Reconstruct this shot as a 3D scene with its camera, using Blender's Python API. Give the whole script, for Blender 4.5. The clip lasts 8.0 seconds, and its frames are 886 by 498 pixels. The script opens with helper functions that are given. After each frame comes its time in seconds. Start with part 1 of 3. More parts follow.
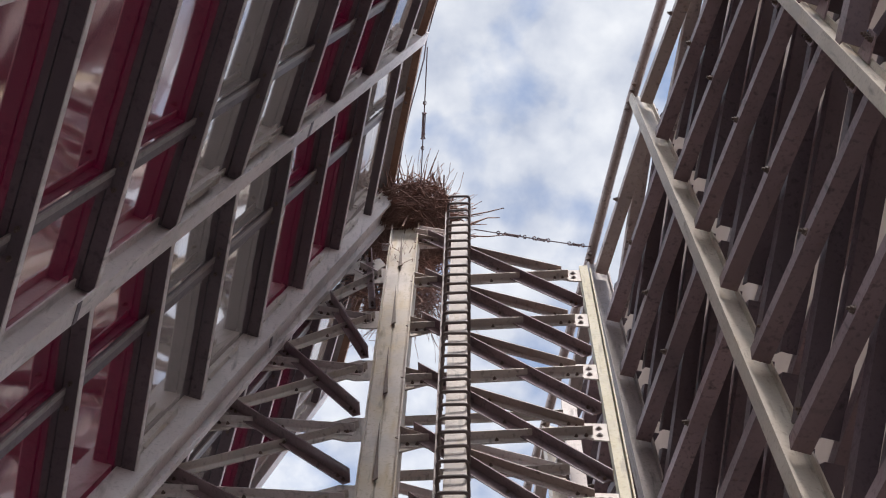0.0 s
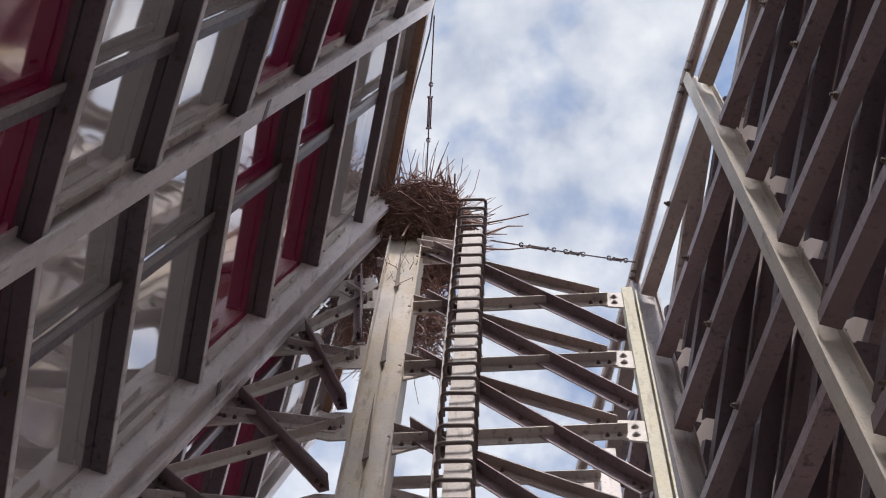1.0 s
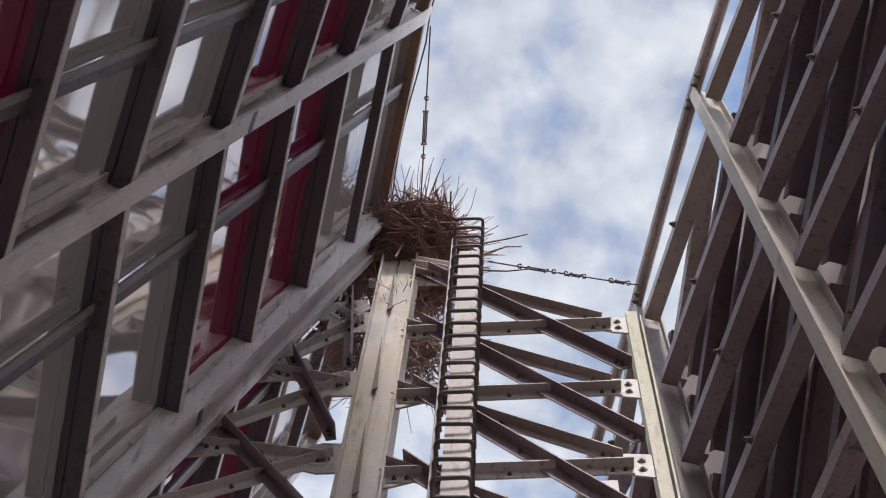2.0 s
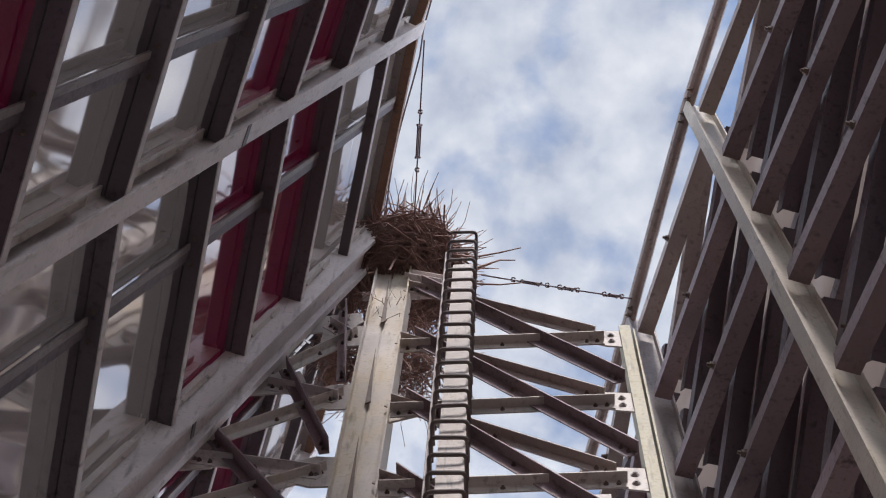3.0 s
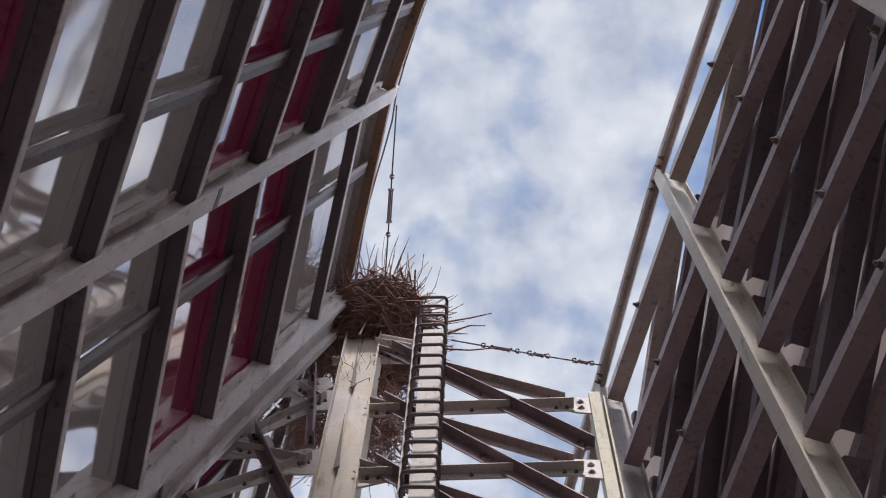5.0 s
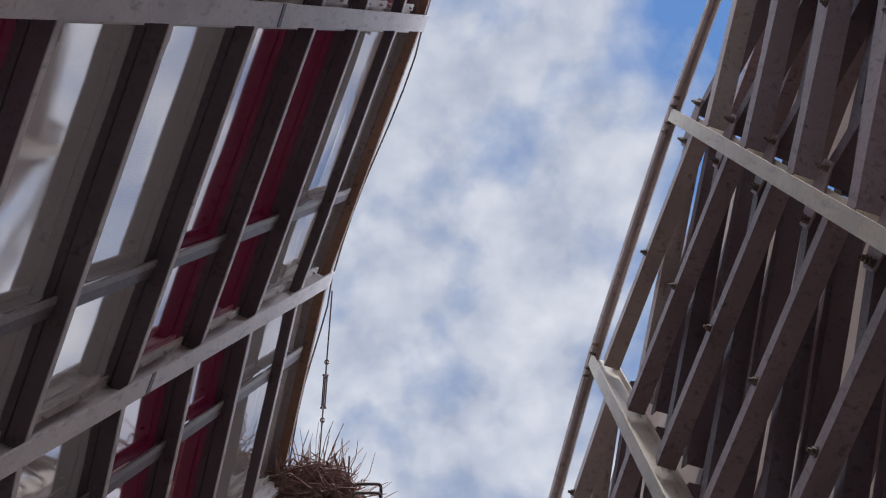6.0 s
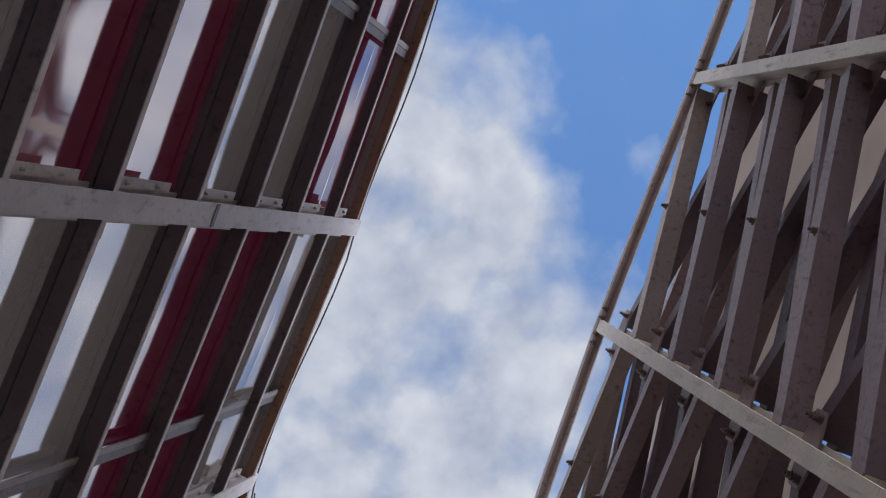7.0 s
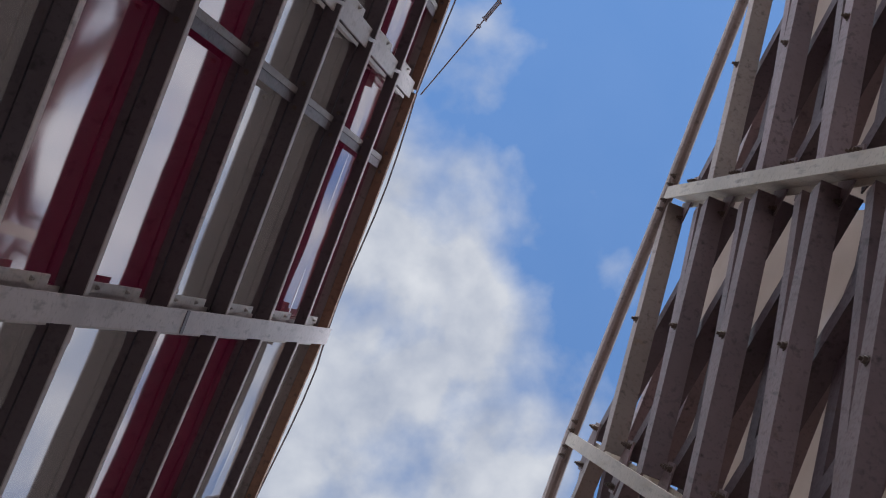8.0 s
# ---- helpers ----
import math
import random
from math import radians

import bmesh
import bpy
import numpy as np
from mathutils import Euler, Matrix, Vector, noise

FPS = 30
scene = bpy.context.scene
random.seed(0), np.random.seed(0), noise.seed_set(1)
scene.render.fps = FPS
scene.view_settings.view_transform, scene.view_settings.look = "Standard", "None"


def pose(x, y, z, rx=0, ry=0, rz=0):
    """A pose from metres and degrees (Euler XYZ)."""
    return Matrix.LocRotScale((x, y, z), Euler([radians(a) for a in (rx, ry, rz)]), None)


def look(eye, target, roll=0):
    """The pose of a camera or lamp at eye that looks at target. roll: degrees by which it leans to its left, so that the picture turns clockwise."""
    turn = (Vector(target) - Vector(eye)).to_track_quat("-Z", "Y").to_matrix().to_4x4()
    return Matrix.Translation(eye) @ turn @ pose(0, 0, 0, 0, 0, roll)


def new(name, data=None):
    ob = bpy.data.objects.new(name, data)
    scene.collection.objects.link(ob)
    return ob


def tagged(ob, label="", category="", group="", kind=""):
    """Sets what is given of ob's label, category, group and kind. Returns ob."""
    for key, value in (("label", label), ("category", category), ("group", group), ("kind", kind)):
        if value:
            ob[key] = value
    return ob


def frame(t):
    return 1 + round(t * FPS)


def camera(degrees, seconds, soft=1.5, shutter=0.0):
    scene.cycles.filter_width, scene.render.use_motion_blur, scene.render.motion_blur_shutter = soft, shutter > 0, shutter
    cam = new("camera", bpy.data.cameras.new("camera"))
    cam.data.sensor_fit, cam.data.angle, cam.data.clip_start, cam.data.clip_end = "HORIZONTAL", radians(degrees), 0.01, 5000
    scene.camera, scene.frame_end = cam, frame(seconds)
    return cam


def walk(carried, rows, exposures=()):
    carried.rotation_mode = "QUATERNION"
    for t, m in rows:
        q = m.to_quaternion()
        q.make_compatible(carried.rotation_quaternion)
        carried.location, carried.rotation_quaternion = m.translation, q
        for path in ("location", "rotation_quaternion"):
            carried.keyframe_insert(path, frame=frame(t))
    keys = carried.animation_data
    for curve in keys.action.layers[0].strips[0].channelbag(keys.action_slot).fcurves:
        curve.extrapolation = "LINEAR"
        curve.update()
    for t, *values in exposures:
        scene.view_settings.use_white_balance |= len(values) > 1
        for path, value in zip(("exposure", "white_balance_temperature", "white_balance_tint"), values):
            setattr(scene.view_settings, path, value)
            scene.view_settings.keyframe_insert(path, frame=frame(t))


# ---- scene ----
cam = camera(27.6, 8.0, soft=1.1)
PATH = [
    (0.00, pose(-0.232, -1.126, 3.172, 161.964, -0.839, -5.039)),
    (0.25, pose(-0.021, -0.803, 4.280, 161.959, -1.684, -4.825)),
    (0.50, pose(0.092, -0.536, 5.190, 161.987, -2.163, -4.719)),
    (0.75, pose(0.081, -0.327, 5.893, 162.050, -2.180, -4.739)),
    (1.00, pose(0.027, -0.171, 6.416, 162.146, -2.024, -4.827)),
    (1.25, pose(0.009, -0.061, 6.788, 162.274, -1.985, -4.922)),
    (1.50, pose(0.000, 0.000, 7.000, 162.434, -1.965, -5.045)),
    (3.00, pose(0.0, 0.0, 7.0, 163.180, -1.724, -5.357)),
    (3.50, pose(0.0, 0.0, 7.0, 163.300, -1.608, -5.349)),
    (4.00, pose(0.0, 0.0, 7.0, 163.372, -1.525, -5.464)),
    (4.20, pose(0.0, 0.0, 7.0, 163.480, -1.450, -5.500)),
    (5.30, pose(0.0, 0.0, 7.0, 166.570, -0.600, -6.400)),
    (5.50, pose(0.0, 0.0, 7.0, 167.668, -0.244, -6.521)),
    (6.00, pose(0.0, 0.0, 7.0, 171.157, 0.980, -6.838)),
    (6.50, pose(0.0, 0.0, 7.0, 174.659, 2.117, -7.898)),
    (7.00, pose(0.0, 0.0, 7.0, 177.599, 3.067, -8.728)),
    (7.50, pose(0.0, 0.0, 7.0, 179.751, 3.699, -9.182)),
    (8.00, pose(0.0, 0.0, 7.0, 181.040, 3.987, -9.580)),
]
walk(cam, PATH, [(0.0, 1.36, 6480, 16), (0.5, 1.33, 6450, 16), (1.5, 1.24, 6380, 16), (4.0, 1.16, 6300, 17), (5.5, 1.10, 6270, 17), (6.5, 1.00, 6220, 17), (8.0, 1.01, 6350, 16)])
ZC = 7.0            # height of the resting camera above the ground
UP = Vector((0, 0, 1))
TOP = 13.6 + ZC     # height of both top edges

# ---- world, sun, exposure ----
SUN_FROM = Vector((0.06, -0.62, 0.78)).normalized()
world = bpy.data.worlds.new("sky")
scene.world = world
world.use_nodes = True
wn, wl = world.node_tree.nodes, world.node_tree.links
wn.clear()


def wnode(kind, **values):
    n = wn.new(kind)
    for k, v in values.items():
        n.inputs[k].default_value = v
    return n


def wmath(op, a, b=None, c=None):
    n = wn.new("ShaderNodeMath")
    n.operation = op
    for i, v in enumerate((a, b, c)):
        if v is None:
            continue
        if isinstance(v, (int, float)):
            n.inputs[i].default_value = v
        else:
            wl.new(v, n.inputs[i])
    return n.outputs[0]


sky = wn.new("ShaderNodeTexSky")
sky.sky_type = "NISHITA"
sky.sun_disc = False
sky.sun_elevation = math.asin(SUN_FROM.z)
sky.sun_rotation = math.atan2(SUN_FROM.x, SUN_FROM.y)
sky.air_density, sky.dust_density, sky.ozone_density = 1.0, 0.0, 3.0
coord = wn.new("ShaderNodeTexCoord")
sep = wn.new("ShaderNodeSeparateXYZ")
wl.new(coord.outputs["Generated"], sep.inputs[0])
zz = wmath("ADD", wmath("MAXIMUM", sep.outputs[2], 0.0), 0.15)
px, py = wmath("DIVIDE", sep.outputs[0], zz), wmath("DIVIDE", sep.outputs[1], zz)
flat = wn.new("ShaderNodeCombineXYZ")
wl.new(px, flat.inputs[0]), wl.new(py, flat.inputs[1])
big = wnode("ShaderNodeTexNoise", Scale=19.0, Detail=8.0, Roughness=0.5, Distortion=0.1)
wl.new(flat.outputs[0], big.inputs["Vector"])
wide = wnode("ShaderNodeTexNoise", Scale=3.2, Detail=3.0, Roughness=0.5)
wl.new(flat.outputs[0], wide.inputs["Vector"])
# clear sky lies towards +x and -y, a cloud field elsewhere
clear = wmath("SUBTRACT", wmath("MULTIPLY", wmath("SUBTRACT", px, 0.065), 12.0), wmath("MULTIPLY", py, 4.0))
clear = wmath("ADD", clear, wmath("MULTIPLY", wmath("SUBTRACT", wide.outputs[0], 0.5), 2.0))
clear = wmath("MINIMUM", wmath("MAXIMUM", clear, -0.1), 1.6)
# the gap in the clouds closes towards the horizon
reach = wmath("ADD", wmath("MULTIPLY", px, px), wmath("MULTIPLY", py, py))
clear = wmath("MULTIPLY", clear, wmath("MAXIMUM", wmath("SUBTRACT", 1.0, wmath("MULTIPLY", reach, 7.0)), 0.0))
cover = wmath("SUBTRACT", wmath("ADD", wmath("MULTIPLY", big.outputs[0], 2.7), -0.46), wmath("MULTIPLY", clear, 1.35))
cover = wmath("MINIMUM", wmath("MAXIMUM", cover, 0.03), 0.97)
tone = wn.new("ShaderNodeMix")
tone.data_type = "RGBA"
tone.inputs["A"].default_value = (0.47, 0.54, 0.64, 1)
tone.inputs["B"].default_value = (0.86, 0.91, 0.92, 1)
puff = wnode("ShaderNodeTexNoise", Scale=30.0, Detail=7.0, Roughness=0.5, Distortion=0.1)
wl.new(flat.outputs[0], puff.inputs["Vector"])
lit = wmath("MULTIPLY", wmath("SUBTRACT", wmath("ADD", wmath("MULTIPLY", puff.outputs[0], 0.6), wmath("MULTIPLY", big.outputs[0], 0.4)), 0.36), 3.4)
wl.new(wmath("MINIMUM", wmath("MAXIMUM", lit, 0.0), 1.0), tone.inputs["Factor"])
bg_sky = wnode("ShaderNodeBackground", Strength=0.085)
cool = wn.new("ShaderNodeMix")
cool.data_type, cool.blend_type = "RGBA", "MULTIPLY"
cool.inputs["Factor"].default_value = 1.0
cool.inputs["B"].default_value = (0.82, 1.06, 1.12, 1)
wl.new(sky.outputs[0], cool.inputs["A"])
wl.new(cool.outputs["Result"], bg_sky.inputs[0])
bg_cloud = wnode("ShaderNodeBackground", Strength=0.5)
# haze is brighter towards the horizon
low_z = wmath("POWER", wmath("SUBTRACT", 1.0, wmath("MINIMUM", wmath("MAXIMUM", sep.outputs[2], 0.0), 1.0)), 1.5)
wl.new(wmath("MULTIPLY", wmath("ADD", wmath("MULTIPLY", low_z, 4.5), 1.0), 0.40), bg_cloud.inputs[1])
wl.new(tone.outputs["Result"], bg_cloud.inputs[0])
mixw = wn.new("ShaderNodeMixShader")
wl.new(cover, mixw.inputs[0])
wl.new(bg_sky.outputs[0], mixw.inputs[1]), wl.new(bg_cloud.outputs[0], mixw.inputs[2])
wout = wn.new("ShaderNodeOutputWorld")
wl.new(mixw.outputs[0], wout.inputs[0])

sun_data = bpy.data.lights.new("sun", "SUN")
sun_data.energy, sun_data.angle, sun_data.color = 1.15, radians(7.0), (1.0, 0.95, 0.86)
sun = new("sun", sun_data)
sun.matrix_world = look((0, 0, 40), Vector((0, 0, 40)) - SUN_FROM)


# ---- materials ----
def steel(name, base, stain, rust, amount=0.3, rough=0.5, metal=0.0, spec=0.5):
    """Painted steel: broad stains, fine grain, streaks of rust."""
    m = bpy.data.materials.new(name)
    m.use_nodes = True
    n, l = m.node_tree.nodes, m.node_tree.links
    b = n["Principled BSDF"]
    tc = n.new("ShaderNodeTexCoord")

    def noise_at(scale, detail=5, stretch=(1, 1, 1)):
        mp = n.new("ShaderNodeMapping")
        mp.inputs["Scale"].default_value = stretch
        l.new(tc.outputs["Object"], mp.inputs[0])
        t = n.new("ShaderNodeTexNoise")
        t.inputs["Scale"].default_value, t.inputs["Detail"].default_value = scale, detail
        l.new(mp.outputs[0], t.inputs["Vector"])
        return t.outputs[0]

    def ramp(v, lo, hi):
        r = n.new("ShaderNodeMapRange")
        r.inputs["From Min"].default_value, r.inputs["From Max"].default_value = lo, hi
        l.new(v, r.inputs[0])
        return r.outputs[0]

    def mix(f, a, c):
        x = n.new("ShaderNodeMix")
        x.data_type = "RGBA"
        l.new(f, x.inputs["Factor"])
        for s, v in (("A", a), ("B", c)):
            if isinstance(v, tuple):
                x.inputs[s].default_value = (*v, 1)
            else:
                l.new(v, x.inputs[s])
        return x.outputs["Result"]

    big_n, fine, streak = noise_at(1.3), noise_at(38, 8), noise_at(3.0, 6, (3, 3, 0.5))
    col = mix(ramp(big_n, 0.35, 0.7), base, stain)
    col = mix(ramp(fine, 0.55, 0.8), col, tuple(c * 0.72 for c in stain))
    col = mix(ramp(streak, 0.72 - amount * 0.28, 0.86), col, rust)
    scratch, blot = noise_at(7.0, 10, (3, 3, 0.45)), noise_at(2.4, 9)
    col = mix(ramp(scratch, 0.57, 0.74), col, tuple(c * 0.5 for c in stain))
    col = mix(ramp(blot, 0.48, 0.68), col, tuple(c * 0.78 for c in base))
    info = n.new("ShaderNodeObjectInfo")
    vary = n.new("ShaderNodeHueSaturation")
    l.new(ramp(info.outputs["Random"], -1.6, 1.3), vary.inputs["Value"])
    vary.inputs["Value"].default_value = 1
    l.new(col, vary.inputs["Color"])
    bright = n.new("ShaderNodeMix")
    bright.data_type = "RGBA"
    bright.inputs["Factor"].default_value = 0.5
    l.new(col, bright.inputs["A"]), l.new(vary.outputs[0], bright.inputs["B"])
    l.new(bright.outputs["Result"], b.inputs["Base Color"])
    l.new(ramp(fine, -0.6 + (0.5 - rough), 1.6 - (rough - 0.5)), b.inputs["Roughness"])
    b.inputs["Metallic"].default_value = metal
    b.inputs["Specular IOR Level"].default_value = spec
    bump = n.new("ShaderNodeBump")
    bump.inputs["Strength"].default_value, bump.inputs["Distance"].default_value = 0.25, 0.004
    l.new(fine, bump.inputs["Height"])
    l.new(bump.outputs[0], b.inputs["Normal"])
    return m


def glossy_panel(name, base, tint, gloss, through_light=0.35):
    """Smooth laminated sheet: coloured body, some light coming through, a slightly wavy mirror finish."""
    m = bpy.data.materials.new(name)
    m.use_nodes = True
    n, l = m.node_tree.nodes, m.node_tree.links
    n.clear()
    tc = n.new("ShaderNodeTexCoord")
    wave = n.new("ShaderNodeTexNoise")
    wave.inputs["Scale"].default_value, wave.inputs["Detail"].default_value = 1.6, 2
    l.new(tc.outputs["Object"], wave.inputs["Vector"])
    grime = n.new("ShaderNodeTexNoise")
    grime.inputs["Scale"].default_value, grime.inputs["Detail"].default_value = 6, 8
    l.new(tc.outputs["Object"], grime.inputs["Vector"])
    bump = n.new("ShaderNodeBump")
    bump.inputs["Strength"].default_value, bump.inputs["Distance"].default_value = 0.16, 0.012
    l.new(wave.outputs[0], bump.inputs["Height"])
    col = n.new("ShaderNodeMix")
    col.data_type = "RGBA"
    col.inputs["A"].default_value, col.inputs["B"].default_value = (*base, 1), (*tint, 1)
    l.new(grime.outputs[0], col.inputs["Factor"])
    d, t, g = n.new("ShaderNodeBsdfDiffuse"), n.new("ShaderNodeBsdfTranslucent"), n.new("ShaderNodeBsdfGlossy")
    for s in (d, t):
        l.new(col.outputs["Result"], s.inputs["Color"])
    g.inputs["Roughness"].default_value = 0.06
    g.inputs["Color"].default_value = (0.97, 0.93, 0.93, 1)
    l.new(bump.outputs[0], g.inputs["Normal"])
    m1, m2 = n.new("ShaderNodeMixShader"), n.new("ShaderNodeMixShader")
    m1.inputs[0].default_value, m2.inputs[0].default_value = through_light, gloss
    l.new(d.outputs[0], m1.inputs[1]), l.new(t.outputs[0], m1.inputs[2])
    l.new(m1.outputs[0], m2.inputs[1]), l.new(g.outputs[0], m2.inputs[2])
    o = n.new("ShaderNodeOutputMaterial")
    l.new(m2.outputs[0], o.inputs[0])
    return m


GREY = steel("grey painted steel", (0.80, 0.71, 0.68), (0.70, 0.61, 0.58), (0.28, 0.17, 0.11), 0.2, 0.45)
# dark tone paints in the shade under the rails
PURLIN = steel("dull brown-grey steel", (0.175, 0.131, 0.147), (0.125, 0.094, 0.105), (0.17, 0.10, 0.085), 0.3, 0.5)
LIGHT = steel("pale grey steel", (0.68, 0.60, 0.55), (0.58, 0.50, 0.44), (0.47, 0.34, 0.16), 0.35, 0.45)
CREAM = steel("yellowed cream steel", (0.64, 0.56, 0.47), (0.53, 0.45, 0.36), (0.38, 0.27, 0.10), 0.45, 0.5)
COLUMN = steel("pale steel with yellow rust wash", (0.68, 0.61, 0.56), (0.58, 0.47, 0.31), (0.48, 0.33, 0.11), 0.7, 0.45)
STAINED = steel("yellow-stained steel", (0.50, 0.44, 0.27), (0.44, 0.37, 0.19), (0.38, 0.28, 0.09), 0.5, 0.5)
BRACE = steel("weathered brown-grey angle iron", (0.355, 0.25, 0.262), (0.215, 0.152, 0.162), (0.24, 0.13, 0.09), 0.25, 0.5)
# darker copy of BRACE with the shade on the rear braces put into its colour
SHADED_BRACE = steel("brown-grey angle iron in shade tone", (0.15, 0.103, 0.117), (0.10, 0.068, 0.079), (0.17, 0.09, 0.06), 0.25, 0.55)
# mid grey; on the stiffeners it paints the sky-lit flange
DULL = steel("dull grey steel", (0.36, 0.305, 0.29), (0.27, 0.228, 0.216), (0.22, 0.14, 0.10), 0.3, 0.5)
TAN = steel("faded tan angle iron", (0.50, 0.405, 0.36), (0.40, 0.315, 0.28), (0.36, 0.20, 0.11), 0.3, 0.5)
CHORD = steel("faded brown pipe paint", (0.44, 0.345, 0.31), (0.34, 0.26, 0.235), (0.36, 0.18, 0.10), 0.35, 0.5)
RIM = steel("rusty brown edge strip", (0.34, 0.18, 0.11), (0.26, 0.15, 0.10), (0.20, 0.09, 0.05), 0.5, 0.6)
RUST = steel("rusty bolt steel", (0.17, 0.115, 0.09), (0.14, 0.09, 0.07), (0.27, 0.12, 0.06), 0.5, 0.7)
RUNG = steel("dark brown round bar", (0.20, 0.15, 0.14), (0.15, 0.12, 0.11), (0.22, 0.11, 0.07), 0.4, 0.5)
WIRE = steel("rusty wire", (0.22, 0.13, 0.13), (0.18, 0.11, 0.11), (0.26, 0.12, 0.08), 0.4, 0.6)
TWIG = steel("dry brown twigs", (0.44, 0.265, 0.215), (0.30, 0.175, 0.14), (0.60, 0.42, 0.34), 0.5, 0.8, spec=0.2)
RED_PANEL = glossy_panel("red glossy sheet", (0.14, 0.004, 0.024), (0.10, 0.003, 0.019), 0.55, 0.3)
WHITE_PANEL = glossy_panel("white glossy sheet", (0.25, 0.205, 0.182), (0.20, 0.163, 0.145), 0.55, 0.3)
CREAM_PANEL = glossy_panel("cream sheet", (0.66, 0.58, 0.53), (0.56, 0.48, 0.43), 0.08, 0.7)
SOIL = steel("worn asphalt", (0.055, 0.052, 0.05), (0.045, 0.043, 0.04), (0.05, 0.045, 0.04), 0.4, 0.9)


# ---- building helpers ----
def part(name, bm, material, parent=None, label=""):
    """Links a bmesh as one mesh object under a thing or a part."""
    me = bpy.data.meshes.new(name)
    bmesh.ops.recalc_face_normals(bm, faces=bm.faces)
    bm.to_mesh(me)
    bm.free()
    me.materials.append(material)
    ob = new(name, me)
    if parent:
        ob.parent = parent
    if label:
        ob["label"] = label
    return ob


def thing(name, label, category, group="", kind=""):
    return tagged(new(name), label, category, group, kind)


def prism(bm, a, b, side, outline):
    """Extrudes a closed outline of (side, up) pairs from a to b; up is at right angles to the run and to side."""
    a, b = Vector(a), Vector(b)
    run = (b - a).normalized()
    s = Vector(side)
    s = (s - run * s.dot(run)).normalized()
    up = run.cross(s)
    r0 = [bm.verts.new(a + s * x + up * y) for x, y in outline]
    r1 = [bm.verts.new(b + s * x + up * y) for x, y in outline]
    n = len(outline)
    for i in range(n):
        bm.faces.new((r0[i], r0[(i + 1) % n], r1[(i + 1) % n], r1[i]))
    bm.faces.new(r0), bm.faces.new(r1[::-1])
    return bm


def box(w, d, x=0.0, y=0.0, c=0.004):
    """A rectangle with clipped corners, centred on x, y."""
    w, d = w / 2, d / 2
    return [(x - w + c, y - d), (x + w - c, y - d), (x + w, y - d + c), (x + w, y + d - c),
            (x + w - c, y + d), (x - w + c, y + d), (x - w, y + d - c), (x - w, y - d + c)]


def i_shape(width, depth, t, front=0.0):
    """I section: flanges along the side axis, front flange face at up = front, the web going towards -up."""
    w, h = width / 2, t / 2
    return [(-w, front), (w, front), (w, front - t), (h, front - t), (h, front - depth + t), (w, front - depth + t),
            (w, front - depth), (-w, front - depth), (-w, front - depth + t), (-h, front - depth + t), (-h, front - t), (-w, front - t)]


def l_shape(leg, t, sx=1, sy=1):
    return [(0, 0), (sx * leg, 0), (sx * leg, sy * t), (sx * t * 1.6, sy * t), (sx * t, sy * t * 1.6), (sx * t, sy * leg), (0, sy * leg)]


def c_shape(web, flange, t, x=0.0, y=0.0, s=1):
    """Channel: web upright at x, flanges towards s."""
    h = web / 2
    return [(x, y - h), (x + s * flange, y - h), (x + s * flange, y - h + t), (x + s * t, y - h + t),
            (x + s * t, y + h - t), (x + s * flange, y + h - t), (x + s * flange, y + h), (x, y + h)]


def tube(bm, pts, r, n=6, r_end=None):
    pts = [Vector(p) for p in pts]
    rings, last = [], None
    for i, p in enumerate(pts):
        d = (pts[min(i + 1, len(pts) - 1)] - pts[max(i - 1, 0)]).normalized()
        s = last - d * last.dot(d) if last else d.orthogonal()
        s.normalize()
        last = s
        q = d.cross(s)
        rr = r if r_end is None else r + (r_end - r) * i / (len(pts) - 1)
        rings.append([bm.verts.new(p + (s * math.cos(6.2832 * k / n) + q * math.sin(6.2832 * k / n)) * rr) for k in range(n)])
    for a, b in zip(rings, rings[1:]):
        for k in range(n):
            bm.faces.new((a[k], a[(k + 1) % n], b[(k + 1) % n], b[k]))
    bm.faces.new(rings[0][::-1]), bm.faces.new(rings[-1])
    return bm


def bolt(bm, p, axis, r=0.02, h=0.016):
    """A hexagonal head with a washer and a thread end, standing on p along axis."""
    p, axis = Vector(p), Vector(axis).normalized()
    tube(bm, [p - axis * 0.002, p + axis * 0.005], r * 1.35, 8)
    tube(bm, [p + axis * 0.005, p + axis * (0.005 + h)], r, 6)
    tube(bm, [p + axis * (0.005 + h), p + axis * (0.005 + h * 1.9)], r * 0.55, 6)


def plate(bm, corners, normal, t=0.012):
    n = Vector(normal).normalized() * t
    lo = [bm.verts.new(Vector(c)) for c in corners]
    hi = [bm.verts.new(Vector(c) + n) for c in corners]
    k = len(corners)
    for i in range(k):
        bm.faces.new((lo[i], lo[(i + 1) % k], hi[(i + 1) % k], hi[i]))
    bm.faces.new(lo[::-1]), bm.faces.new(hi)


def V(x, y, z):
    return Vector((x, y, z + ZC))


# ---- ground ----
bm = bmesh.new()
bmesh.ops.create_grid(bm, x_segments=60, y_segments=60, size=1500)
for v in bm.verts:
    if v.co.length > 30:
        v.co.z = 0.25 * noise.noise(v.co * 0.01)
ground = part("ground", bm, SOIL)
tagged(ground, "worn dark asphalt under the sign frames", "ground", kind="structure")

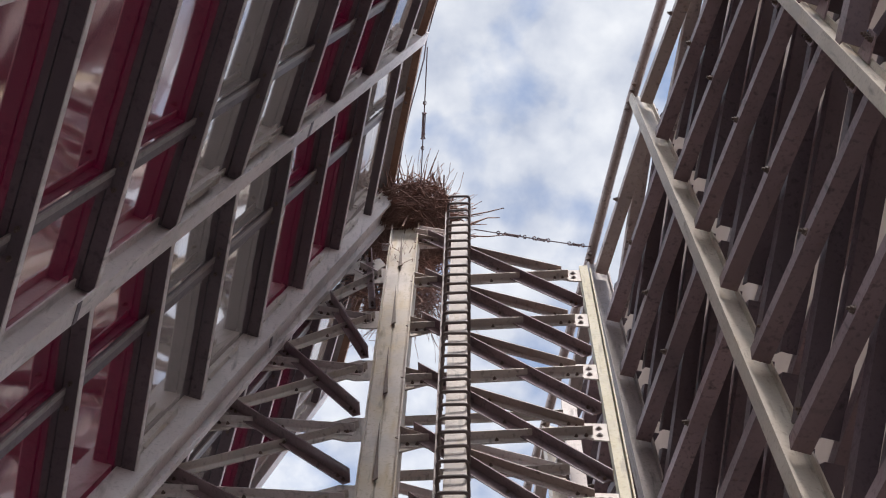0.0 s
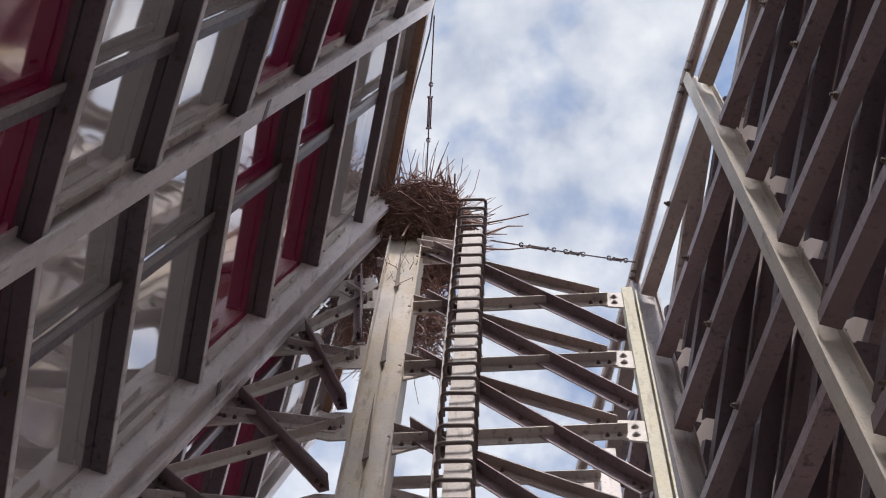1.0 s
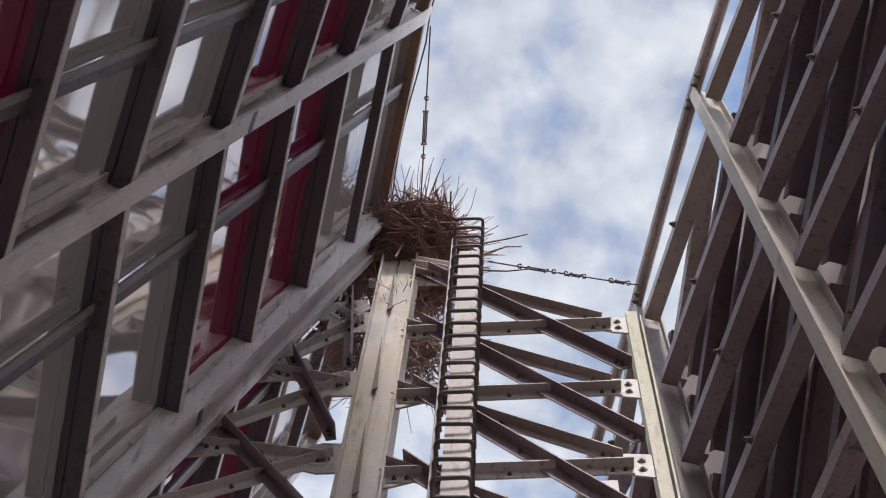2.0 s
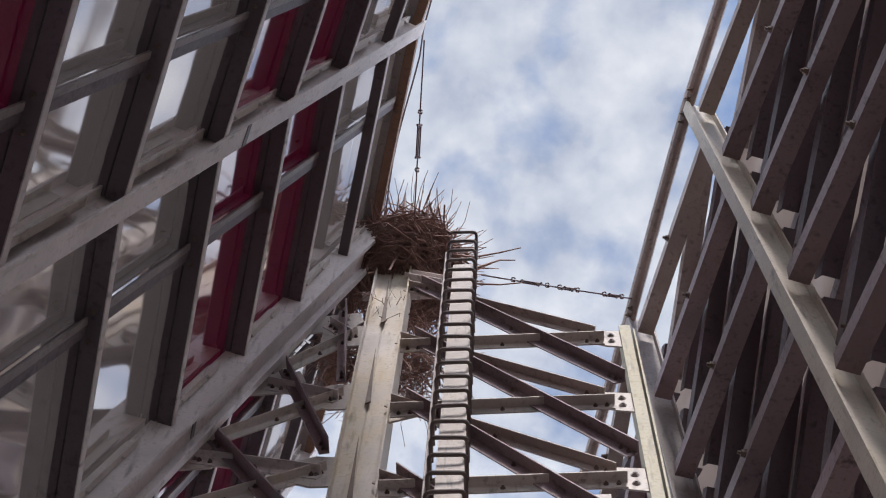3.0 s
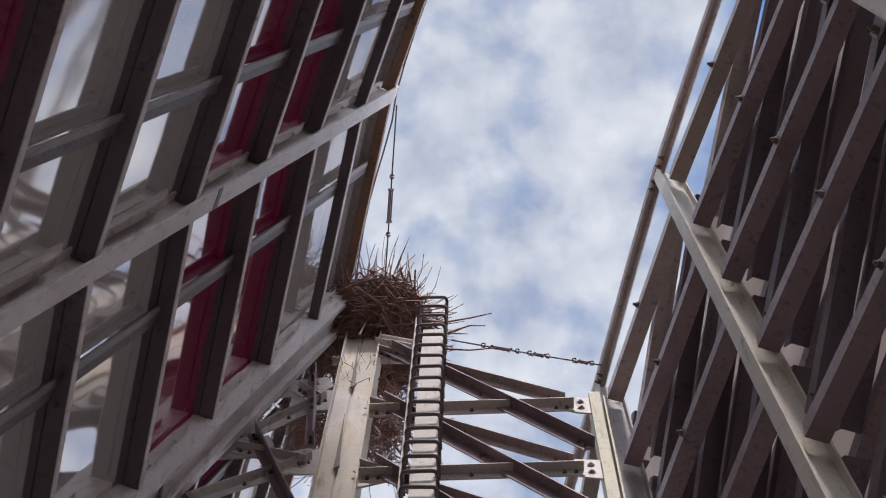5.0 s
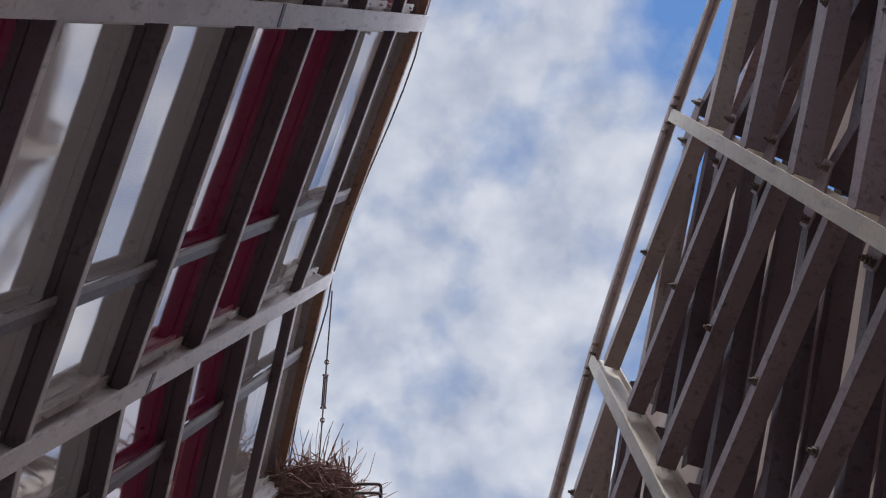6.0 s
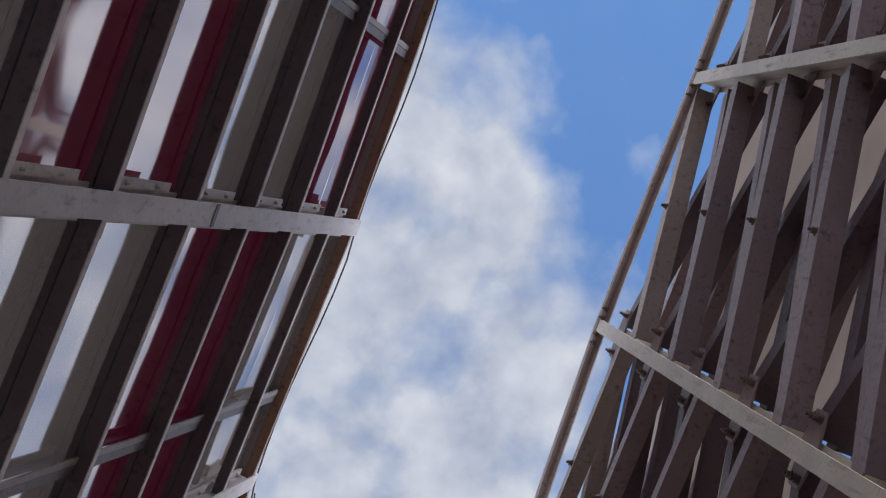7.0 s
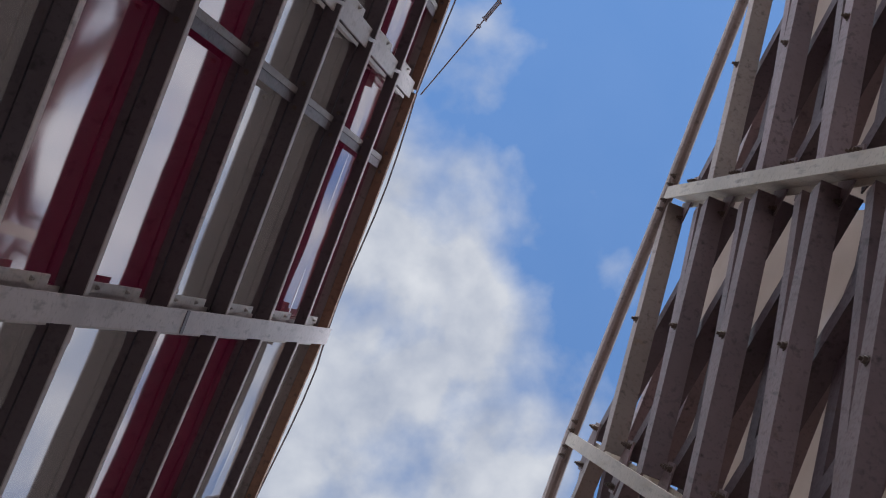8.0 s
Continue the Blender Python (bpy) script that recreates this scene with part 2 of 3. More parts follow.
# ---- leaning sign frame with red and white sheets ----
LEAN = Vector((0.188, 0.018, 1.0))
LP = [(-1.30, 7.90), (-0.95, 6.04), (-0.582, 4.159), (-0.386, 2.427), (0.105, 0.391), (0.480, -1.552), (0.84, -3.50), (1.17, -5.46)]
LP = [V(x, y, 13.6) for x, y in LP]
PURLIN_V = [-0.11, 0.813, 2.014, 3.197, 4.437, 5.784, 7.05, 8.32, 9.60, 10.9]
FOOT = 20.65
PANEL_OUT = 0.135

left = thing("leaning_sign_frame", "leaning grey steel sign frame with red and white glossy sheets", "sign frame")


def lp(i, u, v, n=0.0):
    """A place on the leaning frame: bay i, share u along it, v metres down, n metres towards the inside."""
    e = LP[i + 1] - LP[i]
    inward = e.cross(LEAN).normalized()
    if inward.x < 0:
        inward = -inward
    return LP[i] + e * u - LEAN * v + inward * n


def l_in(i):
    return lp(i, 0, 0, 1) - lp(i, 0, 0, 0)


def left_post(i):
    j = min(i, len(LP) - 2)
    shift = 0 if i == j else 1
    inward = l_in(j) if i == 0 or shift else (l_in(j) + l_in(j - 1)).normalized()
    along = (LP[j + 1] - LP[j]).normalized()
    set_in = -0.03 if i == 5 else 0.02
    a, b = lp(j, shift, -0.17) + inward * set_in, lp(j, shift, FOOT) + inward * set_in
    bm = bmesh.new()
    section = i_shape(0.128, 0.14, 0.013)
    if i == 2:   # heavier end post, web turned to the inside
        section = [(-0.13, 0.05), (-0.13, -0.14), (0.14, -0.14), (0.14, 0.05), (0.105, 0.05), (0.105, 0.038), (0.125, 0.03), (0.125, -0.005),
                   (-0.085, -0.005), (-0.085, 0.03), (-0.07, 0.038), (-0.07, 0.05)]
    prism(bm, a, b, along, [(x, -y) if (b - a).normalized().cross(along).dot(inward) < 0 else (x, y) for x, y in section])
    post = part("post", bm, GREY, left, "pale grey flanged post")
    # splice seam and cover strap
    for v in (4.1, 8.6):
        bm = bmesh.new()
        c = lp(j, shift, v) + inward * 0.021
        d = LEAN.normalized() * 0.03
        plate(bm, [c - along * 0.064 - d, c + along * 0.064 - d, c + along * 0.064 + d, c - along * 0.064 + d], inward, 0.004)
        part("weld_seam", bm, PURLIN, post)
    # cleats where the rails meet the post
    for v in PURLIN_V[1:8]:
        for s in (-1, 1):
            bm = bmesh.new()
            c = lp(j, shift, v - 0.09) - inward * 0.02 + along * s * 0.064
            plate(bm, [c, c + along * s * 0.10, c + along * s * 0.10 - inward * 0.08, c - inward * 0.08], LEAN, 0.012)
            bolt(bm, c + along * s * 0.05 - inward * 0.05, -LEAN, 0.014, 0.014)
            part("cleat", bm, LIGHT, post)


    # seat angles that carry the rails, one on each side in every row
    for v0, v1 in zip(PURLIN_V, PURLIN_V[1:7]):
        for s, w, cut in ((1, 0.05, 0.25), (-1, 0.022, 0.12)):
            bm = bmesh.new()
            off = along * s * (0.072 if i != 2 else 0.15)
            a, b = lp(j, shift, v0 + 0.05 + cut * (v1 - v0), -0.055) + off, lp(j, shift, v1 - 0.035, -0.055) + off
            plate(bm, [a, b, b + along * s * w, a + along * s * w], inward, 0.007)
            plate(bm, [a - inward * 0.002, b - inward * 0.002, b - inward * 0.06, a - inward * 0.06], along * s, 0.007)
            for t in (0.25, 0.75):
                if s > 0:
                    bolt(bm, a.lerp(b, t) + along * s * w * 0.5 + inward * 0.006, inward, 0.010, 0.008)
            part("seat_angle", bm, LIGHT, post)


for i in range(1, len(LP) - 1):
    left_post(i)

for i in range(1, len(LP) - 2):
    along, inward = (LP[i + 1] - LP[i]).normalized(), l_in(i)
    for k, v in enumerate(PURLIN_V):
        u0, u1 = 0.008, 0.992
        a, b = lp(i, u0, v), lp(i, u1, v)
        flip = -1 if along.cross(inward).dot(LEAN) < 0 else 1
        bm = bmesh.new()
        # inner channel
        prism(bm, a, b, inward, [(x, flip * y) for x, y in c_shape(0.06, 0.085 if k > 1 else 0.072, 0.008, 0, 0, -1)])
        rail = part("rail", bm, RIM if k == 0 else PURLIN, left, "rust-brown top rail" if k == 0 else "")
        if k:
            # rail's front edge in the post's grey: the light it catches, put into colour
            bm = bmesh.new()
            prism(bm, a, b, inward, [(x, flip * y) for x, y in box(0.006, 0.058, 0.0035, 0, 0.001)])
            part("edge_strip", bm, GREY, rail, "pale strip coloured as the rail's lit front edge")
        if k == 1:
            continue
        bm = bmesh.new()
        prism(bm, a, b, inward, [(x, flip * y) for x, y in box(0.050 if k else 0.07, 0.04, -0.117 if k else -0.108, -0.006)])
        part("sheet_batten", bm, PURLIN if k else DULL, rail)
    # upright stiffeners inside each bay
    u = (0.3, 0.68, 0.66, 0.33, 0.70, 0.32, 0.68)[i]
    for k, (v0, v1) in enumerate(zip(PURLIN_V, PURLIN_V[1:])):
        bm = bmesh.new()
        a, b = lp(i, u, v0 + 0.034, -0.068), lp(i, u, v1 - 0.034, -0.068)
        flip = -1 if (b - a).normalized().cross(along).dot(inward) > 0 else 1
        # back-to-back angles: one coloured pale as sky-lit, the other dark as shaded
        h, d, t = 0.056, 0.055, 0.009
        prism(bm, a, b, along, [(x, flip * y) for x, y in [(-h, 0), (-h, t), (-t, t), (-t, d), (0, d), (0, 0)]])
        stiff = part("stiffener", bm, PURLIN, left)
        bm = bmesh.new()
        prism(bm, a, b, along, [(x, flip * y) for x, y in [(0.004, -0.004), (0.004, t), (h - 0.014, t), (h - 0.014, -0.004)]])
        part("pale_flange", bm, DULL, stiff, "dull grey flange coloured as the stiffener's sky-lit side")
        bm = bmesh.new()
        for du in (-0.075, 0.075):
            bolt(bm, lp(i, u, v0 + 0.035, -0.045) + along * du, -UP, 0.011, 0.02)
        tagged(part("bolts", bm, RUST, stiff), kind="stuff")

SHEETS = {1: "WWRRWWRRR", 2: "WWRRWWRRR", 3: "WWRRWWRRR", 4: "RRWWRRWWW", 5: "RRWWRRWWW"}
for i, row in SHEETS.items():
    inward = l_in(i)
    for k, c in enumerate(row):
        v0, v1 = PURLIN_V[k], PURLIN_V[k + 1]
        bm = bmesh.new()
        grid = [[bm.verts.new(lp(i, 0.004 + 0.992 * s / 10, v0 + 0.001 + (v1 - v0 - 0.002) * r / 4,
                                 -PANEL_OUT + 0.006 * noise.noise((i * 7 + s * 0.45, k * 5 + r * 0.5, 3.1)))) for s in range(11)] for r in range(5)]
        for r in range(4):
            for s in range(10):
                f = bm.faces.new((grid[r][s], grid[r][s + 1], grid[r + 1][s + 1], grid[r + 1][s]))
                f.smooth = True
        part("sheet", bm, RED_PANEL if c == "R" else WHITE_PANEL, left, "glossy red sheet" if c == "R" else "glossy white sheet")

# ---- upright braced frame opposite ----
RP = [(1.0, 8.2), (1.26, 6.4), (1.52, 4.56), (1.75, 2.795), (2.10, 0.855), (2.535, -1.10), (2.95, -3.06), (3.36, -5.02), (3.76, -6.98), (4.15, -8.95)]
RP = [V(x, y, 13.6) for x, y in RP]
TIER = 1.31
RLEAN = Vector((-0.0172, -0.0109, 1.0))
right = thing("braced_sign_frame", "weathered steel sign frame with crossed angle braces and cream sheets", "sign frame")


def rp(i, u, v, n=0.0):
    """A place on the upright frame: bay i, share u, v metres down, n metres to the outside."""
    e = RP[i + 1] - RP[i]
    out = e.cross(Vector((0, 0, 1))).normalized()
    if out.x < 0:
        out = -out
    return RP[i] + e * u + out * n - RLEAN * v


for i in range(len(RP) - 1):
    j = min(i, len(RP) - 2)
    s = i - j
    out = rp(j, 0, 0, 1) - rp(j, 0, 0, 0)
    along = (RP[j + 1] - RP[j]).normalized()
    bm = bmesh.new()
    a, b = rp(j, s, -0.02, -0.045), rp(j, s, 20.6, -0.045)
    prism(bm, a, b, along, [(x, -y) if (b - a).normalized().cross(along).dot(out) > 0 else (x, y) for x, y in i_shape(0.098, 0.2, 0.014)])
    post = part("post", bm, DULL if i == 2 else CREAM, right, "dull grey end post" if i == 2 else "yellowed cream flanged post")
    for k in range(8):
        v = k * TIER + 0.12
        for q in (-1, 1):
            bm, bb = bmesh.new(), bmesh.new()
            c = rp(j, s, v, 0.12) + along * q * 0.02
            plate(bm, [c - UP * 0.15, c + along * q * 0.17 - UP * 0.08, c + along * q * 0.17 + UP * 0.10, c + UP * 0.15], out, 0.012)
            for dz in (-0.05, 0.02, 0.09):
                bolt(bb, c + along * q * 0.13 + UP * dz - out * 0.001, -out, 0.018, 0.02)
            g = part("gusset", bm, BRACE, post)
            tagged(part("bolts", bb, RUST, g), kind="stuff")

for i in range(len(RP) - 2):
    out = rp(i, 0, 0, 1) - rp(i, 0, 0, 0)
    for k in range(8):
        v0, v1 = k * TIER + 0.08, (k + 1) * TIER - 0.02
        # which diagonal lies in front changes from bay to bay
        turned = i in (2, 3)
        n_brace, n_cross, flat = (0.13, 0.0, 0.36) if turned else (0.0, 0.15, 0.0)
        for name, ua, va, ub, vb, n in (("brace", 0.03, v1, 0.97, v0, n_brace), ("cross_brace", 0.03, v0 + flat, 0.97, v1 - flat, n_cross), ("outer_brace", 0.02, v1 + 0.1, 0.98, v0 + 0.2, 0.26), ("slim_brace", 0.03, v1 - 0.30, 0.97, v0 - 0.62, 0.08)):
            if vb < 0 or (turned and name == "slim_brace"):
                continue
            bm = bmesh.new()
            a, b = rp(i, ua, va, n), rp(i, ub, vb, n)
            run = (b - a).normalized()
            flip = 1 if run.cross(out).z > 0 else -1
            prism(bm, a, b, out, l_shape((0.07 if i < 4 else 0.10) if name == "slim_brace" else 0.12 if i < 4 else 0.14, 0.011, 1, flip))
            # braces set behind the front ones get the darker copy as painted shade
            ob = part(name, bm, TAN if k == 0 and (name == "brace" or n == 0.0) else BRACE if n == 0.0 or name == "slim_brace" else SHADED_BRACE, right, "faded tan angle iron brace" if (k == 0 and name == "brace") else "")
            if n == 0.0:
                bm = bmesh.new()
                bolt(bm, (a + b) / 2 - out * 0.002 + UP * 0.05, -out, 0.02, 0.02)
                part("centre_bolt", bm, RUST, ob)
        # outer rail behind each tier
        bm = bmesh.new()
        prism(bm, rp(i, 0.005, k * TIER + 0.05, 0.37), rp(i, 0.995, k * TIER + 0.05, 0.37), out, c_shape(0.12, 0.1, 0.009, 0, 0, 1))
        part("rail", bm, BRACE, right)
        bm = bmesh.new()
        ps = [rp(i, 0.01, k * TIER + 0.02, 0.48), rp(i, 0.99, k * TIER + 0.02, 0.48), rp(i, 0.99, (k + 1) * TIER - 0.02, 0.48), rp(i, 0.01, (k + 1) * TIER - 0.02, 0.48)]
        plate(bm, ps, out, 0.006)
        part("sheet", bm, CREAM_PANEL, right, "pale cream sheet")
    # top chord pipe with bolted end lugs
    bm = bmesh.new()
    tube(bm, [rp(i, -0.03, 0.0, -0.015), rp(i, 0.5, 0.005, -0.02), rp(i, 1.03, 0.0, -0.015)], 0.05, 12)
    chord = part("top_chord", bm, CHORD, right, "brown round top pipe")
    bm = bmesh.new()
    for u in (0.05, 0.95):
        for du in (-0.018, 0.018):
            bolt(bm, rp(i, u + du, 0.10, -0.03), -out, 0.018, 0.02)
    tagged(part("lug_bolts", bm, RUST, chord), kind="stuff")

# ---- end tower: column, leg, bracing ----
S = 0.957
tower = thing("lattice_tower", "pale grey bolted steel lattice tower joining both frames", "lattice tower")


def tp(x, z, d=0.0):
    """A place on the tower's face: x across, z up, d metres behind the face."""
    return V(x * S, (4.30 - 0.14 * (x - 0.3)) * S + d, z * S)


ACROSS = (tp(1, 10) - tp(0, 10)).normalized()
BACK = Vector((-ACROSS.y, ACROSS.x, 0))
# column of two channels with a gap between their webs
BASE = -ZC / S
bm = bmesh.new()
prism(bm, tp(-0.545, 13.98), tp(-0.545, BASE), ACROSS, [(0, 0), (0.013, 0), (0.013, -0.05), (0.118, -0.05), (0.118, -0.063), (0.013, -0.063), (0.013, -0.2), (0, -0.2)])
prism(bm, tp(-0.262, 13.90), tp(-0.262, BASE), ACROSS, [(0, 0), (0, -0.2), (-0.013, -0.2), (-0.013, -0.069), (-0.142, -0.069), (-0.142, -0.056), (-0.013, -0.056), (-0.013, 0)])
column = part("column", bm, COLUMN, tower, "pale grey built-up column with yellow stains")
# plate closing the gap from behind
bm = bmesh.new()
plate(bm, [tp(-0.545, BASE, 0.066), tp(-0.262, BASE, 0.066), tp(-0.262, 13.85, 0.066), tp(-0.545, 13.9, 0.066)], BACK, 0.006)
part("back_plate", bm, COLUMN, column)
# tapered brown plates painting the gap's shadowed slits, and batten plates behind it
for k in range(11):
    bm = bmesh.new()
    z = 13.6 - k * 1.6
    a = tp(-0.425, z, 0.03)
    plate(bm, [a, a + ACROSS * 0.014 - UP * 0.5, a + ACROSS * 0.034 - UP * 0.98, a - UP * 1.02], -BACK, 0.012)
    part("gap_wedge", bm, RUST, column, "rusty brown plate painted in for the column's shadowed slit")
for k in range(18):
    bm = bmesh.new()
    z = 13.2 - k * 0.93
    plate(bm, [tp(-0.52, z - 0.12, 0.075), tp(-0.29, z - 0.12, 0.075), tp(-0.29, z + 0.12, 0.075), tp(-0.52, z + 0.12, 0.075)], BACK, 0.012)
    part("batten", bm, LIGHT, column)
# leg on the side of the braced frame
bm = bmesh.new()
prism(bm, tp(1.285, 12.25), tp(1.285, BASE), ACROSS, [(0, 0), (0.075, 0), (0.075, -0.012), (0.012, -0.012), (0.012, -0.14), (0, -0.14)])
prism(bm, tp(1.375, 12.05, 0.02), tp(1.375, BASE, 0.02), ACROSS, [(0, 0.06), (0.012, 0.06), (0.012, -0.14), (0, -0.14)])
leg = part("leg", bm, STAINED, tower, "yellow-stained angle leg")


def strut(name, a, b, material, leg_w=0.085, flip=1, face=1, label="", bolts=True):
    """An angle bar on the tower's face: one leg in the face, one standing out to the front."""
    bm = bmesh.new()
    if face == 1:
        outline = l_shape(leg_w, 0.009, -1, flip)
    else:   # unequal angle: narrow leg on the face, wide leg standing out
        t = 0.010
        outline = [(0, 0), (-1.7 * leg_w, 0), (-1.7 * leg_w, -t), (-t, -t), (-t, -leg_w), (0, -leg_w)]
    prism(bm, a, b, BACK, outline)
    ob = part(name, bm, material, tower, label)
    if bolts:
        bm = bmesh.new()
        run = (b - a).normalized()
        up = run.cross(BACK).normalized() * flip
        for p in (a + run * 0.05, a + run * 0.12, b - run * 0.05, b - run * 0.12, (a + b) / 2):
            bolt(bm, p + up * leg_w * 0.45 - BACK * 0.01, -BACK, 0.011, 0.008)
        tagged(part("bolts", bm, RUST, ob), kind="stuff")
    return ob


def gusset(corners, d, label=""):
    bm = bmesh.new()
    pts = [tp(x, z, d) for x, z in corners]
    plate(bm, pts, -BACK, 0.012)
    ob = part("gusset_plate", bm, LIGHT, tower, label)
    mid = sum(pts, Vector()) / len(pts)
    bm = bmesh.new()
    for sx in (-0.05, 0.045):
        for sz in (-0.06, 0.055):
            bolt(bm, mid + ACROSS * sx + UP * sz - BACK * 0.012, -BACK, 0.019, 0.008)
    tagged(part("bolts", bm, DULL, ob), kind="stuff")


def beam_x(z):
    """Inner edge of the leaning post beside the tower."""
    return -0.60 - 0.255 * (13.75 - z)


LEVELS = [11.97 - 1.205 * k for k in range(-1, 12)]
for k, z in enumerate(LEVELS):
    if k:
        strut("tie_bar", tp(-0.25, z - 0.03, 0.015), tp(1.17, z + 0.0, 0.015), LIGHT, 0.075, -1)
        strut("long_brace", tp(-0.25, z + 1.38, 0.028), tp(1.12, z + 0.16, 0.028), TAN, 0.07, -1)
        gusset([(1.05, z + 0.02), (1.05, z + 0.24), (1.30, z + 0.20), (1.30, z - 0.12), (1.18, z - 0.08)], 0.03)
    if k > 1:
        gusset([(-0.27, z - 0.10), (-0.27, z + 0.30), (-0.05, z + 0.24), (-0.05, z + 0.02)], 0.06)
    if k:
        strut("diagonal", tp(-0.15, z + 1.36, -0.0), tp(1.26, z - 0.84, -0.0), BRACE, 0.085, -1)
    # bracing towards the leaning post
    zl = z - 0.62
    x = beam_x(zl)
    gusset([(x - 0.06, zl - 0.20), (x + 0.06, zl + 0.17), (x + 0.30, zl + 0.22), (x + 0.36, zl + 0.02), (x + 0.24, zl - 0.18)], 0.03)
    gusset([(-0.545, zl - 0.50), (-0.545, zl - 0.08), (-0.66, zl - 0.06), (-0.83, zl - 0.16), (-0.83, zl - 0.40), (-0.66, zl - 0.50)], 0.03)
    strut("short_tie", tp(x + 0.12, zl - 0.04, 0.02), tp(-0.60, zl - 0.34, 0.02), GREY, 0.07, -1)
    strut("short_brace", tp(beam_x(zl - 1.2) + 0.12, zl - 1.02, 0.028), tp(-0.58, zl - 0.26, 0.028), LIGHT, 0.07, -1)
    strut("short_diagonal", tp(x + 0.22, zl + 0.18, -0.005), tp(-0.58, zl - 1.28, -0.005), BRACE, 0.062, -1, 2)

# rear face of the tower
for x, top_z in ((-0.55, 12.6), (1.25, 12.2)):
    bm = bmesh.new()
    prism(bm, tp(x, top_z, 1.25), tp(x, BASE, 1.25), ACROSS, l_shape(0.13, 0.012, 1, -1))
    part("rear_leg", bm, GREY, tower)
for k, z in enumerate(LEVELS[1:]):
    strut("rear_tie", tp(-0.55, z - 0.3, 1.25), tp(1.25, z - 0.3, 1.25), LIGHT, 0.07, -1, bolts=False)
    strut("rear_diagonal", tp(-0.5, z - 0.3, 1.27), tp(1.25, z - 1.5, 1.27), GREY, 0.07, -1, bolts=False)
# short bracket beams under the nest
bm = bmesh.new()
prism(bm, tp(-0.27, 13.62, 0.02), tp(0.02, 13.42, 0.02), BACK, c_shape(0.09, 0.05, 0.008, 0, 0, -1))
prism(bm, tp(-0.62, 13.55, 0.14), tp(0.02, 13.55, 0.14), BACK, box(0.06, 0.06))
prism(bm, tp(-0.62, 13.55, 0.55), tp(0.02, 13.55, 0.55), BACK, box(0.06, 0.06))
part("nest_bracket", bm, GREY, tower)

# ---- ladder ----
ladder = thing("ladder", "narrow steel ladder of bent brown rungs on a pale channel", "ladder")
bm = bmesh.new()
prism(bm, tp(0.145, 13.55, -0.09), tp(0.145, BASE, -0.09), ACROSS, [(-0.075, 0.0), (0.085, 0.0), (0.085, -0.06), (0.076, -0.06), (0.076, -0.009), (-0.066, -0.009), (-0.066, -0.06), (-0.075, -0.06)])
part("channel", bm, LIGHT, ladder, "pale grey channel")
bm = bmesh.new()
prism(bm, tp(0.01, 13.85, -0.06), tp(0.01, BASE, -0.06), ACROSS, box(0.012, 0.09))
part("side_rail", bm, GREY, ladder)
rung_mesh = None
z = 14.06
while z > -6.9:
    if rung_mesh is None:
        bm = bmesh.new()
        path = []
        w0, w1, f, r = -0.10, 0.105, 0.10, 0.028
        path += [Vector((w0, 0.05, 0)), Vector((w0, -f + r, 0))]
        path += [Vector((w0 + r - r * math.cos(a), -f + r - r * math.sin(a), 0)) for a in (0.5, 1.05)]
        path += [Vector((w0 + r, -f, 0)), Vector((w1 - r, -f, 0))]
        path += [Vector((w1 - r + r * math.sin(a), -f + r - r * math.cos(a), 0)) for a in (0.5, 1.05)]
        path += [Vector((w1, -f + r, 0)), Vector((w1, 0.05, 0))]
        tube(bm, path, 0.0135, 8)
        for face in bm.faces:
            face.smooth = True
        rung = part("rung", bm, RUNG, ladder)
        rung_mesh = rung.data
    else:
        rung = new("rung", rung_mesh)
        rung.parent = ladder
    rung.matrix_basis = Matrix.Translation(tp(0.135, z, -0.10)) @ Matrix.Rotation(math.atan2(ACROSS.y, ACROSS.x) + random.uniform(-0.03, 0.03), 4, "Z")
    z -= 0.252

# ---- nest ----
nest = thing("bird_nest", "large untidy nest of dry brown twigs on the column top", "nest")
rng = random.Random(5)


def twig(bm, p, d, length, r, bend=0.12):
    d = d.normalized()
    side = d.orthogonal().normalized()
    side.rotate(Matrix.Rotation(rng.uniform(0, 6.28), 3, d))
    pts = [p + d * length * t + side * bend * length * math.sin(t * 3.1) + Vector((rng.uniform(-1, 1), rng.uniform(-1, 1), rng.uniform(-1, 1))) * length * 0.02 for t in (0, 0.33, 0.66, 1)]
    tube(bm, pts, r, 4, r * 0.45)


centre = tp(-0.33, 14.03, 0.12)
bm = bmesh.new()
for k in range(1500):
    a, q = rng.uniform(0, 6.283), math.sqrt(rng.uniform(0.02, 1))
    h = rng.uniform(-0.5, 1)
    R = 0.40 + 0.10 * h
    p = centre + Vector((math.cos(a) * R * q, math.sin(a) * R * q * 0.95, h * 0.2 - 0.16 * (1 - q)))
    d = Vector((-math.sin(a), math.cos(a), rng.gauss(0.02, 0.28))) * rng.choice((-1, 1)) + Vector((math.cos(a), math.sin(a), 0)) * rng.gauss(0.1, 0.45)
    ln = rng.uniform(0.2, 0.55)
    twig(bm, p - d.normalized() * ln / 2, d, ln, rng.uniform(0.005, 0.011))
part("woven_bowl", bm, TWIG, nest)
bm = bmesh.new()
for k in range(380):
    a = rng.uniform(0, 6.283)
    p = centre + Vector((math.cos(a) * 0.33, math.sin(a) * 0.33, rng.uniform(0.02, 0.2)))
    d = Vector((math.cos(a) * rng.uniform(-0.2, 1.2), math.sin(a) * rng.uniform(-0.2, 1.2), rng.uniform(0.1, 1.0)))
    twig(bm, p, d, rng.uniform(0.18, 0.5), rng.uniform(0.004, 0.0085), rng.uniform(0.02, 0.16))
